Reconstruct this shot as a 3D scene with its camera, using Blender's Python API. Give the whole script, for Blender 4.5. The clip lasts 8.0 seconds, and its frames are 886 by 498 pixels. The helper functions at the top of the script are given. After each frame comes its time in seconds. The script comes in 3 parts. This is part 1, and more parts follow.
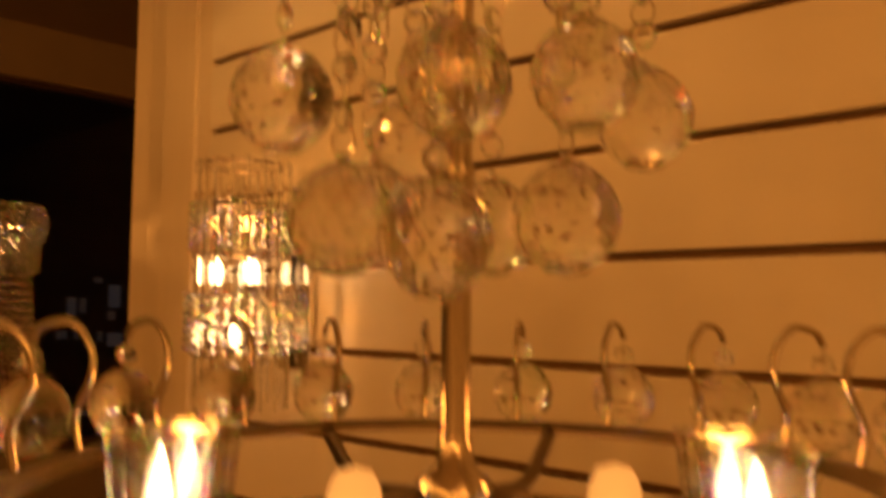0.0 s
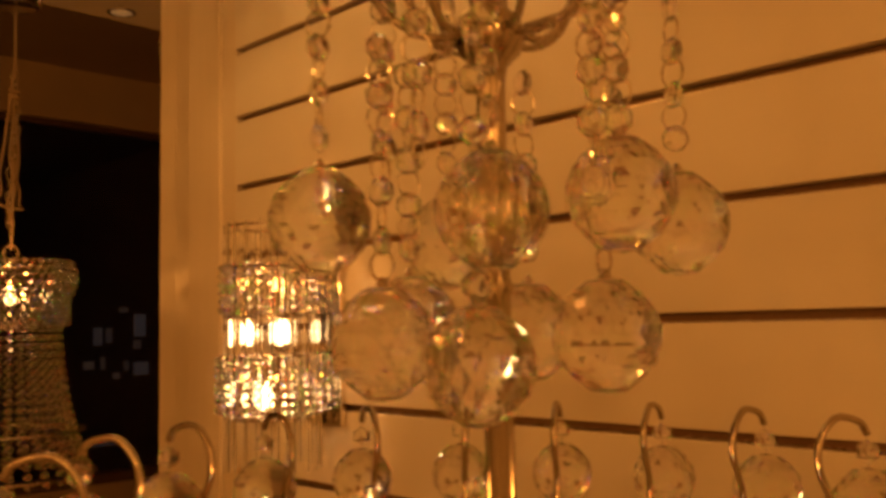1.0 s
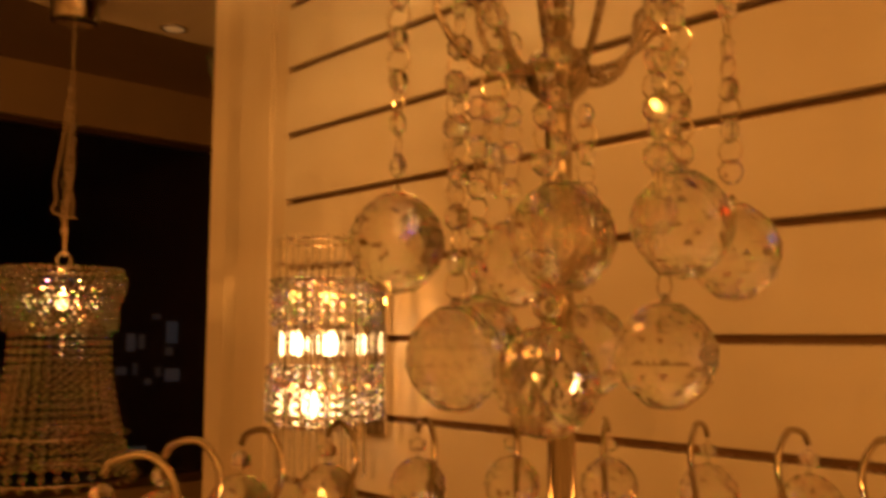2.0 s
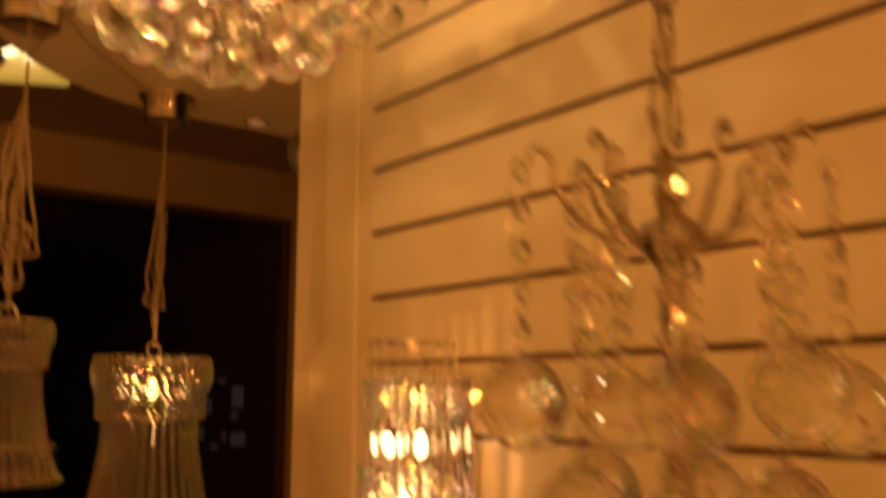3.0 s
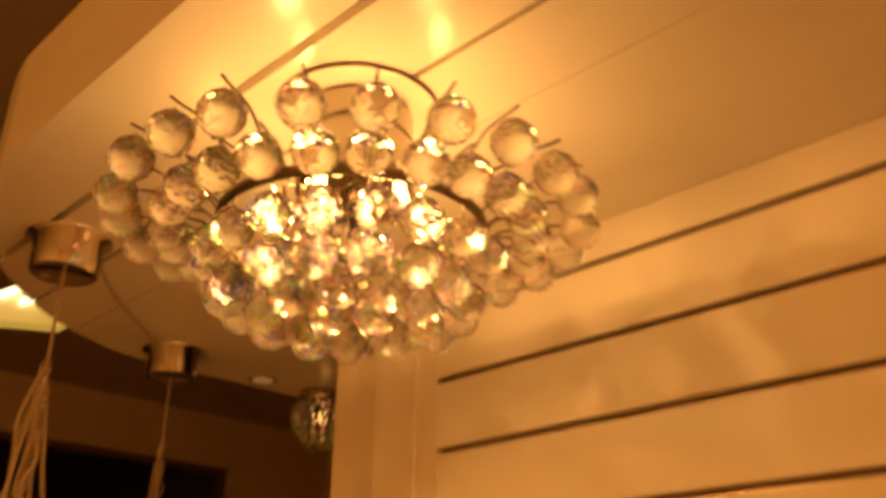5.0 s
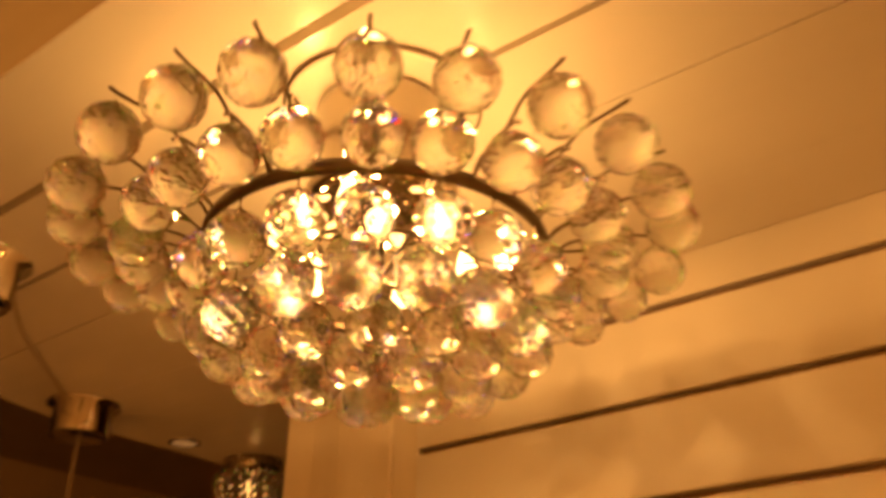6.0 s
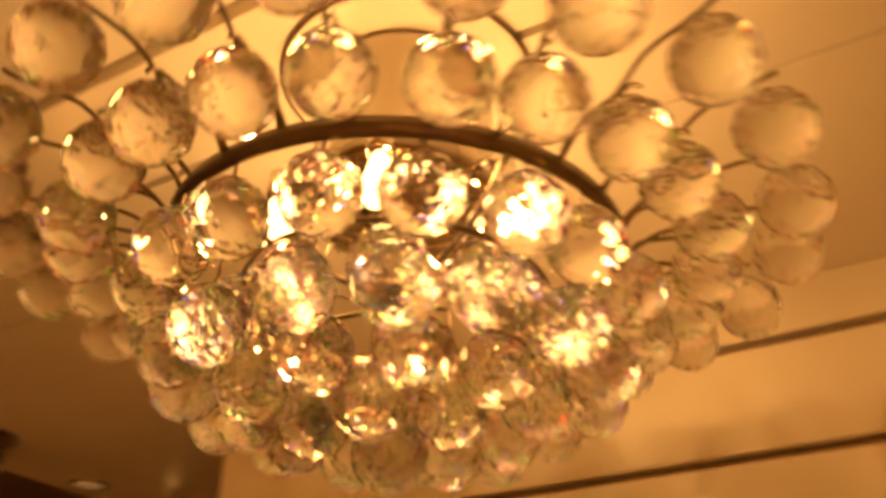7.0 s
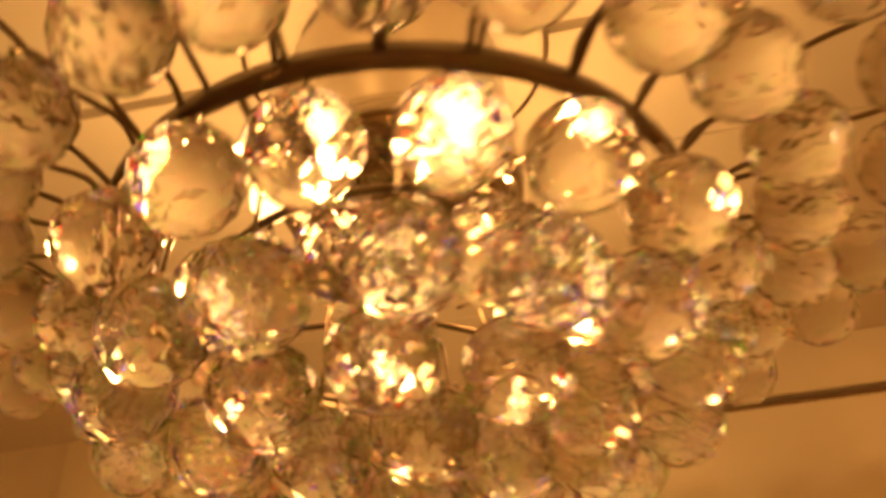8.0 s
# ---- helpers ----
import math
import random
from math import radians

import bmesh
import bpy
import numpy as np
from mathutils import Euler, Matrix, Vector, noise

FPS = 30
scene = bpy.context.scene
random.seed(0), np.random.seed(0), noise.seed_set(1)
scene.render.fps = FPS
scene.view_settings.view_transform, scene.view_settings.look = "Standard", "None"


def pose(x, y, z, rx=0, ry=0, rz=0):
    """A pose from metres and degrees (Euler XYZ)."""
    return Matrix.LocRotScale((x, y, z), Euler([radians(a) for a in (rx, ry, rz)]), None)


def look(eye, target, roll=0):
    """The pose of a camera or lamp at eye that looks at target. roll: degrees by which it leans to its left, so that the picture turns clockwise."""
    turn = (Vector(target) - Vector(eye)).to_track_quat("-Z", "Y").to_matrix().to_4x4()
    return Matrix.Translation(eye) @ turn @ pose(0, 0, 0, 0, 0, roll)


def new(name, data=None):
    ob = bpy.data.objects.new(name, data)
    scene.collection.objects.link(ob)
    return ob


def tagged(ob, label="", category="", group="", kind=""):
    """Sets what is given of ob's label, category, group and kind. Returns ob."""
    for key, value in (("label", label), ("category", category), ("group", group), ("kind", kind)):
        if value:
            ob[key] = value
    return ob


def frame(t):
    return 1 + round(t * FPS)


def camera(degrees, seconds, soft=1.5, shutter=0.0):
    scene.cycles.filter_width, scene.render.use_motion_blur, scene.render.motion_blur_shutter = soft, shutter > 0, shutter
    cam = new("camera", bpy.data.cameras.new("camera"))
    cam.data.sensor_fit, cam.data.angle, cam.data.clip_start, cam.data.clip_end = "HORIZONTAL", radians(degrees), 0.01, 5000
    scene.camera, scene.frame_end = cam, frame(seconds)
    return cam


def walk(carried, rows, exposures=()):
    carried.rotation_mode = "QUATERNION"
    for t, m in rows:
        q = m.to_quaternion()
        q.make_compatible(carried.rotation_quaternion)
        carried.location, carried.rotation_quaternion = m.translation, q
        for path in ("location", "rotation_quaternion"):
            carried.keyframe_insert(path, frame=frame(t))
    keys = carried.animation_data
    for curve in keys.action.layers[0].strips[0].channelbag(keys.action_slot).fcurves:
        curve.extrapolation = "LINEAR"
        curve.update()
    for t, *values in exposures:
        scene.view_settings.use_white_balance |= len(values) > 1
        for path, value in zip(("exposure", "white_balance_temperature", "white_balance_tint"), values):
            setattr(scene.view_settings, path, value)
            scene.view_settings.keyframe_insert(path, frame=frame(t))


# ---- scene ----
cam = camera(52.0, 8.0, soft=3.6, shutter=1.5)
PATH = [
    (0, (-0.696, -1.130, 1.501), (0.746, 0.249, 1.635), 0.6),
    (0.5, (-0.691, -1.122, 1.539), (0.721, 0.286, 1.683), -1.0),
    (1, (-0.706, -1.128, 1.548), (0.704, 0.282, 1.715), -1.2),
    (2.5, (-0.749, -1.150, 1.552), (0.551, 0.351, 1.795), 1.6),
    (2.7, (-0.750, -1.161, 1.569), (0.504, 0.373, 1.845), 1.0),
    (3, (-0.794, -1.142, 1.600), (0.461, 0.383, 1.925), 0.0),
    (3.5, (-0.806, -1.121, 1.620), (0.389, 0.408, 2.108), 0.0),
    (4, (-0.866, -1.078, 1.638), (0.345, 0.380, 2.277), 1.1),
    (4.5, (-0.887, -0.988, 1.671), (0.367, 0.388, 2.402), 0.3),
    (5, (-0.885, -0.896, 1.686), (0.403, 0.390, 2.514), 0.5),
    (6.5, (-0.792, -0.599, 1.771), (0.629, 0.388, 2.774), 0.0),
    (6.9, (-0.759, -0.548, 1.794), (0.678, 0.378, 2.831), 0.8),
    (7.5, (-0.751, -0.423, 1.820), (0.836, 0.122, 2.909), -0.5),
    (8, (-0.716, -0.339, 1.828), (0.883, -0.108, 3.006), -4.2),
]
walk(cam, [(t, look(eye, target, roll)) for t, eye, target, roll in PATH], exposures=((0.0, -0.06), (1.0, -0.12), (2.5, 0.0), (3.5, -0.06), (4.5, 0.1), (5.2, 0.08), (6.5, -0.06), (7.0, -0.15), (8.0, -0.42)))

# ---- light ----
WARM = (1.0, 0.350, 0.056)
BULB_WARM = (1.0, 0.495, 0.13)
FILL_WARM = (1.0, 0.385, 0.066)
world = bpy.data.worlds.new("night")
scene.world = world
world.use_nodes = True
world.node_tree.nodes["Background"].inputs["Color"].default_value = (0.010, 0.012, 0.016, 1)
world.node_tree.nodes["Background"].inputs["Strength"].default_value = 0.3
scene.view_settings.exposure = 0.0


def lamp(name, kind, place, watts, size=0.1, target=None, colour=WARM):
    data = bpy.data.lights.new(name, kind)
    data.energy, data.color = watts, colour
    if kind == "AREA":
        data.shape, data.size = "DISK", size
    else:
        data.shadow_soft_size = size
    ob = new(name, data)
    ob.matrix_world = look(place, target) if target else Matrix.Translation(place)
    return ob


# unseen lamps added behind the camera and over the aisle, for fill and glints
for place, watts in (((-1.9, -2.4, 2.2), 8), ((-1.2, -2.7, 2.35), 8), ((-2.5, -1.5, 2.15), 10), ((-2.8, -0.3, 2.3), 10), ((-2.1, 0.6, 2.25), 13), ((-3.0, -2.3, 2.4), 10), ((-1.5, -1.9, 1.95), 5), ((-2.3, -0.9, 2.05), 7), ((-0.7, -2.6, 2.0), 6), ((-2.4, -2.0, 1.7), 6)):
    lamp("aisle_fill", "POINT", place, 0.84 * watts, 0.032, None, FILL_WARM)


# ---- materials ----
def material(name, colour, rough=0.5, metal=0.0, grain=0.0, scale=40.0, bump=0.0, stretch=(1, 1, 1), stain=0.0, coat=0.0):
    m = bpy.data.materials.new(name)
    m.use_nodes = True
    t = m.node_tree
    b = t.nodes["Principled BSDF"]
    b.inputs["Base Color"].default_value = (*colour, 1)
    b.inputs["Roughness"].default_value = rough
    b.inputs["Metallic"].default_value = metal
    b.inputs["Coat Weight"].default_value = coat
    if grain or bump or stain:
        co = t.nodes.new("ShaderNodeTexCoord")
        mp = t.nodes.new("ShaderNodeMapping")
        mp.inputs["Scale"].default_value = stretch
        t.links.new(co.outputs["Object"], mp.inputs["Vector"])
        n = t.nodes.new("ShaderNodeTexNoise")
        n.inputs["Scale"].default_value, n.inputs["Detail"].default_value = scale, 6
        t.links.new(mp.outputs["Vector"], n.inputs["Vector"])
        big = t.nodes.new("ShaderNodeTexNoise")
        big.inputs["Scale"].default_value, big.inputs["Detail"].default_value = 3.0, 3
        t.links.new(co.outputs["Object"], big.inputs["Vector"])
        r1 = t.nodes.new("ShaderNodeMapRange")
        r1.inputs["To Min"].default_value, r1.inputs["To Max"].default_value = 1 - grain, 1 + grain
        t.links.new(n.outputs["Fac"], r1.inputs["Value"])
        r2 = t.nodes.new("ShaderNodeMapRange")
        r2.inputs["To Min"].default_value, r2.inputs["To Max"].default_value = 1 - stain, 1 + stain
        t.links.new(big.outputs["Fac"], r2.inputs["Value"])
        mul = t.nodes.new("ShaderNodeMath")
        mul.operation = "MULTIPLY"
        t.links.new(r1.outputs["Result"], mul.inputs[0])
        t.links.new(r2.outputs["Result"], mul.inputs[1])
        sc = t.nodes.new("ShaderNodeVectorMath")
        sc.operation = "SCALE"
        sc.inputs[0].default_value = colour
        t.links.new(mul.outputs[0], sc.inputs["Scale"])
        t.links.new(sc.outputs["Vector"], b.inputs["Base Color"])
        rr = t.nodes.new("ShaderNodeMapRange")
        rr.inputs["To Min"].default_value, rr.inputs["To Max"].default_value = max(rough - 0.08, 0.02), min(rough + 0.1, 1)
        t.links.new(n.outputs["Fac"], rr.inputs["Value"])
        t.links.new(rr.outputs["Result"], b.inputs["Roughness"])
        if bump:
            bp = t.nodes.new("ShaderNodeBump")
            bp.inputs["Strength"].default_value, bp.inputs["Distance"].default_value = bump, 0.002
            t.links.new(n.outputs["Fac"], bp.inputs["Height"])
            t.links.new(bp.outputs["Normal"], b.inputs["Normal"])
    return m


def glass(name, ior=1.5, colour=(1, 1, 1), rough=0.0, film=0.0):
    m = material(name, colour, rough)
    b = m.node_tree.nodes["Principled BSDF"]
    b.inputs["Transmission Weight"].default_value = 1.0
    b.inputs["IOR"].default_value = ior
    b.inputs["Thin Film Thickness"].default_value = film
    b.inputs["Thin Film IOR"].default_value = 1.9
    return m


def glowing(name, colour, strength):
    m = bpy.data.materials.new(name)
    m.use_nodes = True
    b = m.node_tree.nodes["Principled BSDF"]
    b.inputs["Base Color"].default_value = (0.9, 0.8, 0.6, 1)
    b.inputs["Emission Color"].default_value = (*colour, 1)
    b.inputs["Emission Strength"].default_value = strength
    return m


LAMINATE = material("cream laminate", (0.74, 0.68, 0.58), 0.34, grain=0.04, scale=30, stretch=(1, 0.2, 1), stain=0.14, bump=0.05)
SOFFIT = material("cream soffit laminate", (0.76, 0.70, 0.60), 0.20, grain=0.03, scale=30, stretch=(1, 0.2, 1), stain=0.05, bump=0.02)
TRIM = material("cream painted trim", (0.72, 0.63, 0.50), 0.4, grain=0.05, scale=60, stretch=(1, 1, 0.1), stain=0.08, bump=0.04)
CORE = material("brown fibreboard core", (0.24, 0.14, 0.08), 0.8, grain=0.15, scale=200, stain=0.1)
PLASTER = material("tan wall paint", (0.50, 0.39, 0.27), 0.75, grain=0.05, scale=80, stain=0.1, bump=0.1)
CREAM = material("cream bounce paint", (0.78, 0.70, 0.58), 0.7, grain=0.05, scale=80, stain=0.08, bump=0.1)
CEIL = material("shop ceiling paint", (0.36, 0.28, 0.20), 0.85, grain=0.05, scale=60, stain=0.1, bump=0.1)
FLOOR = material("floor tile", (0.60, 0.52, 0.42), 0.35, grain=0.1, scale=20, stain=0.15)
DARKWOOD = material("dark window frame", (0.10, 0.06, 0.035), 0.45, grain=0.15, scale=60, stretch=(1, 1, 0.1), stain=0.1)
CHROME = material("polished chrome", (0.80, 0.76, 0.70), 0.10, 1.0, grain=0.04, scale=120, stain=0.04)
NICKEL = material("tarnished nickel", (0.46, 0.40, 0.33), 0.14, 1.0, grain=0.05, scale=120, stain=0.05)
STEEL = material("tarnished chrome", (0.46, 0.40, 0.34), 0.26, 1.0, grain=0.08, scale=150, stain=0.1)
RINGMETAL = material("dark bronzed steel", (0.20, 0.15, 0.11), 0.35, 1.0, grain=0.1, scale=120, stain=0.1)
MIRROR = material("dark polished chrome", (0.42, 0.36, 0.29), 0.07, 1.0, grain=0.04, scale=90, stain=0.08)
BLACK = material("black plastic", (0.025, 0.02, 0.018), 0.4, grain=0.1, scale=80)
CABLE = material("clear plastic cable", (0.36, 0.27, 0.18), 0.35, grain=0.1, scale=300)


def crystal(name, ior, spread, share, straight=0.13):
    """Clear lead crystal; a share of the light splits into colours, and some goes straight on."""
    m = bpy.data.materials.new(name)
    m.use_nodes = True
    t = m.node_tree
    out = t.nodes["Material Output"]
    t.nodes.remove(t.nodes["Principled BSDF"])
    last = None
    parts = [((1 - share, 1 - share, 1 - share, 1), ior)] + [((share * (k == 0), share * (k == 1), share * (k == 2), 1), ior + spread * (k - 1)) for k in range(3)]
    for colour, bend in parts:
        g = t.nodes.new("ShaderNodeBsdfGlass")
        g.inputs["Color"].default_value = colour
        g.inputs["Roughness"].default_value = 0.0
        g.inputs["IOR"].default_value = bend
        if last is None:
            last = g.outputs["BSDF"]
        else:
            add = t.nodes.new("ShaderNodeAddShader")
            t.links.new(last, add.inputs[0])
            t.links.new(g.outputs["BSDF"], add.inputs[1])
            last = add.outputs["Shader"]
    mix = t.nodes.new("ShaderNodeMixShader")
    mix.inputs["Fac"].default_value = straight
    clear = t.nodes.new("ShaderNodeBsdfTransparent")
    t.links.new(last, mix.inputs[1])
    t.links.new(clear.outputs["BSDF"], mix.inputs[2])
    t.links.new(mix.outputs["Shader"], out.inputs["Surface"])
    return m


SATIN = material("cream enamel", (0.78, 0.72, 0.62), 0.3, grain=0.03, scale=60, stain=0.05)
CRYSTAL = crystal("cut crystal", 1.48, 0.045, 0.09, 0.16)
BEAD = crystal("glass bead", 1.54, 0.06, 0.10, 0.06)
CLEAR = glass("clear glass", 1.48)
BULB = glowing("lit bulb", (1.0, 0.54, 0.18), 9.0)
SMALL_BULB = glowing("lit small bulb", (1.0, 0.60, 0.26), 13.0)
CANDLE = glowing("lit candle sleeve", (1.0, 0.42, 0.10), 0.6)


# ---- building helpers ----
def part(name, bm, mat, parent=None, label="", smooth=False, at=None):
    """Links a bmesh (in world metres, or round 0 with at) as one mesh object under parent."""
    if isinstance(bm, bmesh.types.BMesh):
        me = bpy.data.meshes.new(name)
        bm.to_mesh(me)
        bm.free()
        me.materials.append(mat)
        if smooth:
            me.polygons.foreach_set("use_smooth", [True] * len(me.polygons))
    else:
        me = bm
    ob = new(name, me)
    base = Vector((0, 0, 0))
    if parent:
        p = parent
        while p:
            base += p.location
            p = p.parent
        ob.parent = parent
    ob.location = (Vector(at) if at is not None else Vector((0, 0, 0))) - base
    if label:
        ob["label"] = label
    return ob


def thing(name, place, label, category, group=""):
    ob = new(name)
    ob.location = place
    ob.empty_display_size = 0.02
    return tagged(ob, label, category, group)


def structure(name, bm, mat, label, smooth=False):
    return tagged(part(name, bm, mat, None, "", smooth), label, "", "", "structure")


def box(x0, x1, y0, y1, z0, z1, bevel=0.0, bm=None):
    one = bmesh.new()
    bmesh.ops.create_cube(one, size=1, matrix=Matrix.Translation(((x0 + x1) / 2, (y0 + y1) / 2, (z0 + z1) / 2)) @ Matrix.Diagonal((x1 - x0, y1 - y0, z1 - z0, 1)))
    if bevel:
        bmesh.ops.bevel(one, geom=one.edges[:], offset=bevel, segments=2, profile=0.6, affect="EDGES")
    if bm is None:
        return one
    me = bpy.data.meshes.new("joined")
    one.to_mesh(me)
    one.free()
    bm.from_mesh(me)
    bpy.data.meshes.remove(me)
    return bm


def lathe(profile, n=32, centre=(0, 0, 0), bm=None):
    """A turned shape from (radius, height) pairs."""
    bm = bm or bmesh.new()
    rings = []
    for r, z in profile:
        if r < 1e-6:
            rings.append([bm.verts.new((centre[0], centre[1], centre[2] + z))])
        else:
            rings.append([bm.verts.new((centre[0] + r * math.cos(2 * math.pi * k / n), centre[1] + r * math.sin(2 * math.pi * k / n), centre[2] + z)) for k in range(n)])
    for a, b in zip(rings, rings[1:]):
        for k in range(n):
            j = (k + 1) % n
            if len(a) == 1 and len(b) == 1:
                continue
            if len(a) == 1:
                bm.faces.new((a[0], b[j], b[k]))
            elif len(b) == 1:
                bm.faces.new((a[k], a[j], b[0]))
            else:
                bm.faces.new((a[k], a[j], b[j], b[k]))
    bmesh.ops.recalc_face_normals(bm, faces=bm.faces[:])
    return bm


def tube(points, r, n=8, closed=False, bm=None):
    """A round rod along points."""
    bm = bm or bmesh.new()
    pts = [Vector(p) for p in points]
    rings = []
    side = None
    for i, p in enumerate(pts):
        a = pts[i - 1] if i or closed else p
        b = pts[(i + 1) % len(pts)] if i + 1 < len(pts) or closed else p
        d = (b - a).normalized()
        if side is None:
            side = d.orthogonal().normalized()
        side = (side - d * side.dot(d)).normalized()
        up = d.cross(side)
        rings.append([bm.verts.new(p + r * (math.cos(2 * math.pi * k / n) * side + math.sin(2 * math.pi * k / n) * up)) for k in range(n)])
    pairs = list(zip(rings, rings[1:])) + ([(rings[-1], rings[0])] if closed else [])
    for a, b in pairs:
        for k in range(n):
            bm.faces.new((a[k], a[(k + 1) % n], b[(k + 1) % n], b[k]))
    if not closed:
        bm.faces.new(rings[0][::-1])
        bm.faces.new(rings[-1])
    return bm


def smooth_path(points, steps=6):
    """Points along a curve through the given ones."""
    p = [Vector(q) for q in points]
    p = [2 * p[0] - p[1]] + p + [2 * p[-1] - p[-2]]
    out = []
    for i in range(1, len(p) - 2):
        for k in range(steps):
            t = k / steps
            out.append(0.5 * (2 * p[i] + (p[i + 1] - p[i - 1]) * t + (2 * p[i - 1] - 5 * p[i] + 4 * p[i + 1] - p[i + 2]) * t * t + (3 * p[i] - p[i - 1] - 3 * p[i + 1] + p[i + 2]) * t**3))
    out.append(p[-2])
    return out


def circle(c, r, n=48, z=0.0):
    return [(c[0] + r * math.cos(2 * math.pi * k / n), c[1] + r * math.sin(2 * math.pi * k / n), z) for k in range(n)]


def cut_ball(name, r, n=12, rows=7, tip=1.0):
    """A crystal ball with flat facets, each row turned by half a facet; tip stretches the two ends."""
    bm = bmesh.new()
    rings = []
    for i in range(1, rows):
        a = math.pi * i / rows
        k = tip if i in (1, rows - 1) else 1.0
        z = r * math.cos(a) * k
        q = r * math.sin(a)
        rings.append([bm.verts.new((q * math.cos(2 * math.pi * (j + 0.5 * (i % 2)) / n), q * math.sin(2 * math.pi * (j + 0.5 * (i % 2)) / n), z)) for j in range(n)])
    top, low = bm.verts.new((0, 0, r * tip)), bm.verts.new((0, 0, -r * tip))
    for j in range(n):
        bm.faces.new((top, rings[0][j], rings[0][(j + 1) % n]))
        bm.faces.new((low, rings[-1][(j + 1) % n], rings[-1][j]))
    for i in range(len(rings) - 1):
        a, b = rings[i], rings[i + 1]
        odd = (i + 1) % 2
        for j in range(n):
            j1 = (j + 1) % n
            if odd:
                bm.faces.new((a[j], b[j], b[j1]))
                bm.faces.new((a[j], b[j1], a[j1]))
            else:
                bm.faces.new((a[j], b[j], a[j1]))
                bm.faces.new((a[j1], b[j], b[j1]))
    bmesh.ops.recalc_face_normals(bm, faces=bm.faces[:])
    me = bpy.data.meshes.new(name)
    bm.to_mesh(me)
    bm.free()
    me.materials.append(CRYSTAL)
    return me


def bead_into(bm, p, r, n=7, stretch=1.0):
    """A small faceted bead joined into bm."""
    x, y, z = p
    top, low = bm.verts.new((x, y, z + r * stretch)), bm.verts.new((x, y, z - r * stretch))
    ua, ub = [[bm.verts.new((x + r * 0.88 * math.cos(2 * math.pi * (k + h) / n), y + r * 0.88 * math.sin(2 * math.pi * (k + h) / n), z + (0.42 - 0.84 * (h > 0)) * r * stretch)) for k in range(n)] for h in (0.0, 0.5)]
    for k in range(n):
        j = (k + 1) % n
        bm.faces.new((top, ua[k], ua[j]))
        bm.faces.new((low, ub[j], ub[k]))
        bm.faces.new((ua[k], ub[k], ua[j]))
        bm.faces.new((ua[j], ub[k], ub[j]))


def mesh_of(name, bm, mat):
    me = bpy.data.meshes.new(name)
    bm.to_mesh(me)
    bm.free()
    me.materials.append(mat)
    return me


CAP = mesh_of("ball_cap", lathe([(0, 0.0052), (0.0012, 0.0052), (0.0014, 0.003), (0.0036, 0.0012), (0.0042, 0.0), (0, -0.0004)], 8), CHROME)

# ---- the shop's shell ----
# unseen floor and cream walls are kept pale to bounce light into the crystals
structure("floor", box(-3.6, 2.6, -3.1, 3.75, -0.1, 0.0), FLOOR, "polished tan tiled shop floor")
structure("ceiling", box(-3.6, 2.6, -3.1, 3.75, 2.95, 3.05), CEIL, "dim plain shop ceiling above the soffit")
structure("wall_west", box(-3.7, -3.6, -3.1, 3.75, 0, 2.95), CREAM, "unseen plain cream wall, pale to bounce light")
structure("wall_south", box(-3.6, 2.6, -3.2, -3.1, 0, 2.95), CREAM, "unseen plain cream wall, pale to bounce light")
structure("wall_east", box(2.6, 2.7, -3.1, 3.75, 0, 2.95), PLASTER, "plain tan shop wall")
# far wall with the night window
WX0, WX1, WZ0, WZ1 = -3.2, 1.945, 0.75, 2.67
far = bmesh.new()
box(-3.6, WX0, 3.6, 3.75, 0, 2.95, bm=far)
box(WX1, 2.6, 3.6, 3.75, 0, 2.95, bm=far)
box(WX0, WX1, 3.6, 3.75, 0, WZ0, bm=far)
box(WX0, WX1, 3.6, 3.75, WZ1, 2.95, bm=far)
structure("wall_north", far, PLASTER, "tan far wall above a dark shop window")
win = tagged(new("window_1"), "large black night window with dark wooden frame", "window", "", "structure")
part("window_frame", box(WX1 - 0.045, WX1, 3.64, 3.71, WZ0, WZ1, 0.006), DARKWOOD, win)
part("window_frame", box(WX0, WX0 + 0.07, 3.64, 3.71, WZ0, WZ1, 0.006), DARKWOOD, win)
part("window_frame", box(WX0 + 0.07, WX1 - 0.045, 3.64, 3.71, WZ1 - 0.03, WZ1, 0.006), DARKWOOD, win)
part("window_sill", box(WX0 + 0.07, WX1 - 0.045, 3.62, 3.73, WZ0, WZ0 + 0.05, 0.006), DARKWOOD, win)
part("pane", box(WX0 + 0.07, WX1 - 0.045, 3.672, 3.678, WZ0 + 0.05, WZ1 - 0.03), glass("window glass", 1.45), win)
structure("backdrop", box(-9, 9, 9.0, 9.1, -1, 6), material("night street", (0.01, 0.011, 0.013), 0.9, grain=0.2, scale=3), "dark street outside at night")

# ---- slatted wall ----
PITCH, G0 = 0.1, 1.75
slat_wall = tagged(new("wall_slats"), "cream slatted display wall with dark grooves", "wall", "", "structure")
part("backing", box(0.014, 0.10, -3.1, 0.0, 0.0, 2.95), CORE, slat_wall)
z = G0 + 4 * PITCH
part("board", box(0.0, 0.0138, -3.1, -0.001, z + 0.0045, 2.2046, 0.0015), LAMINATE, slat_wall)
board = None
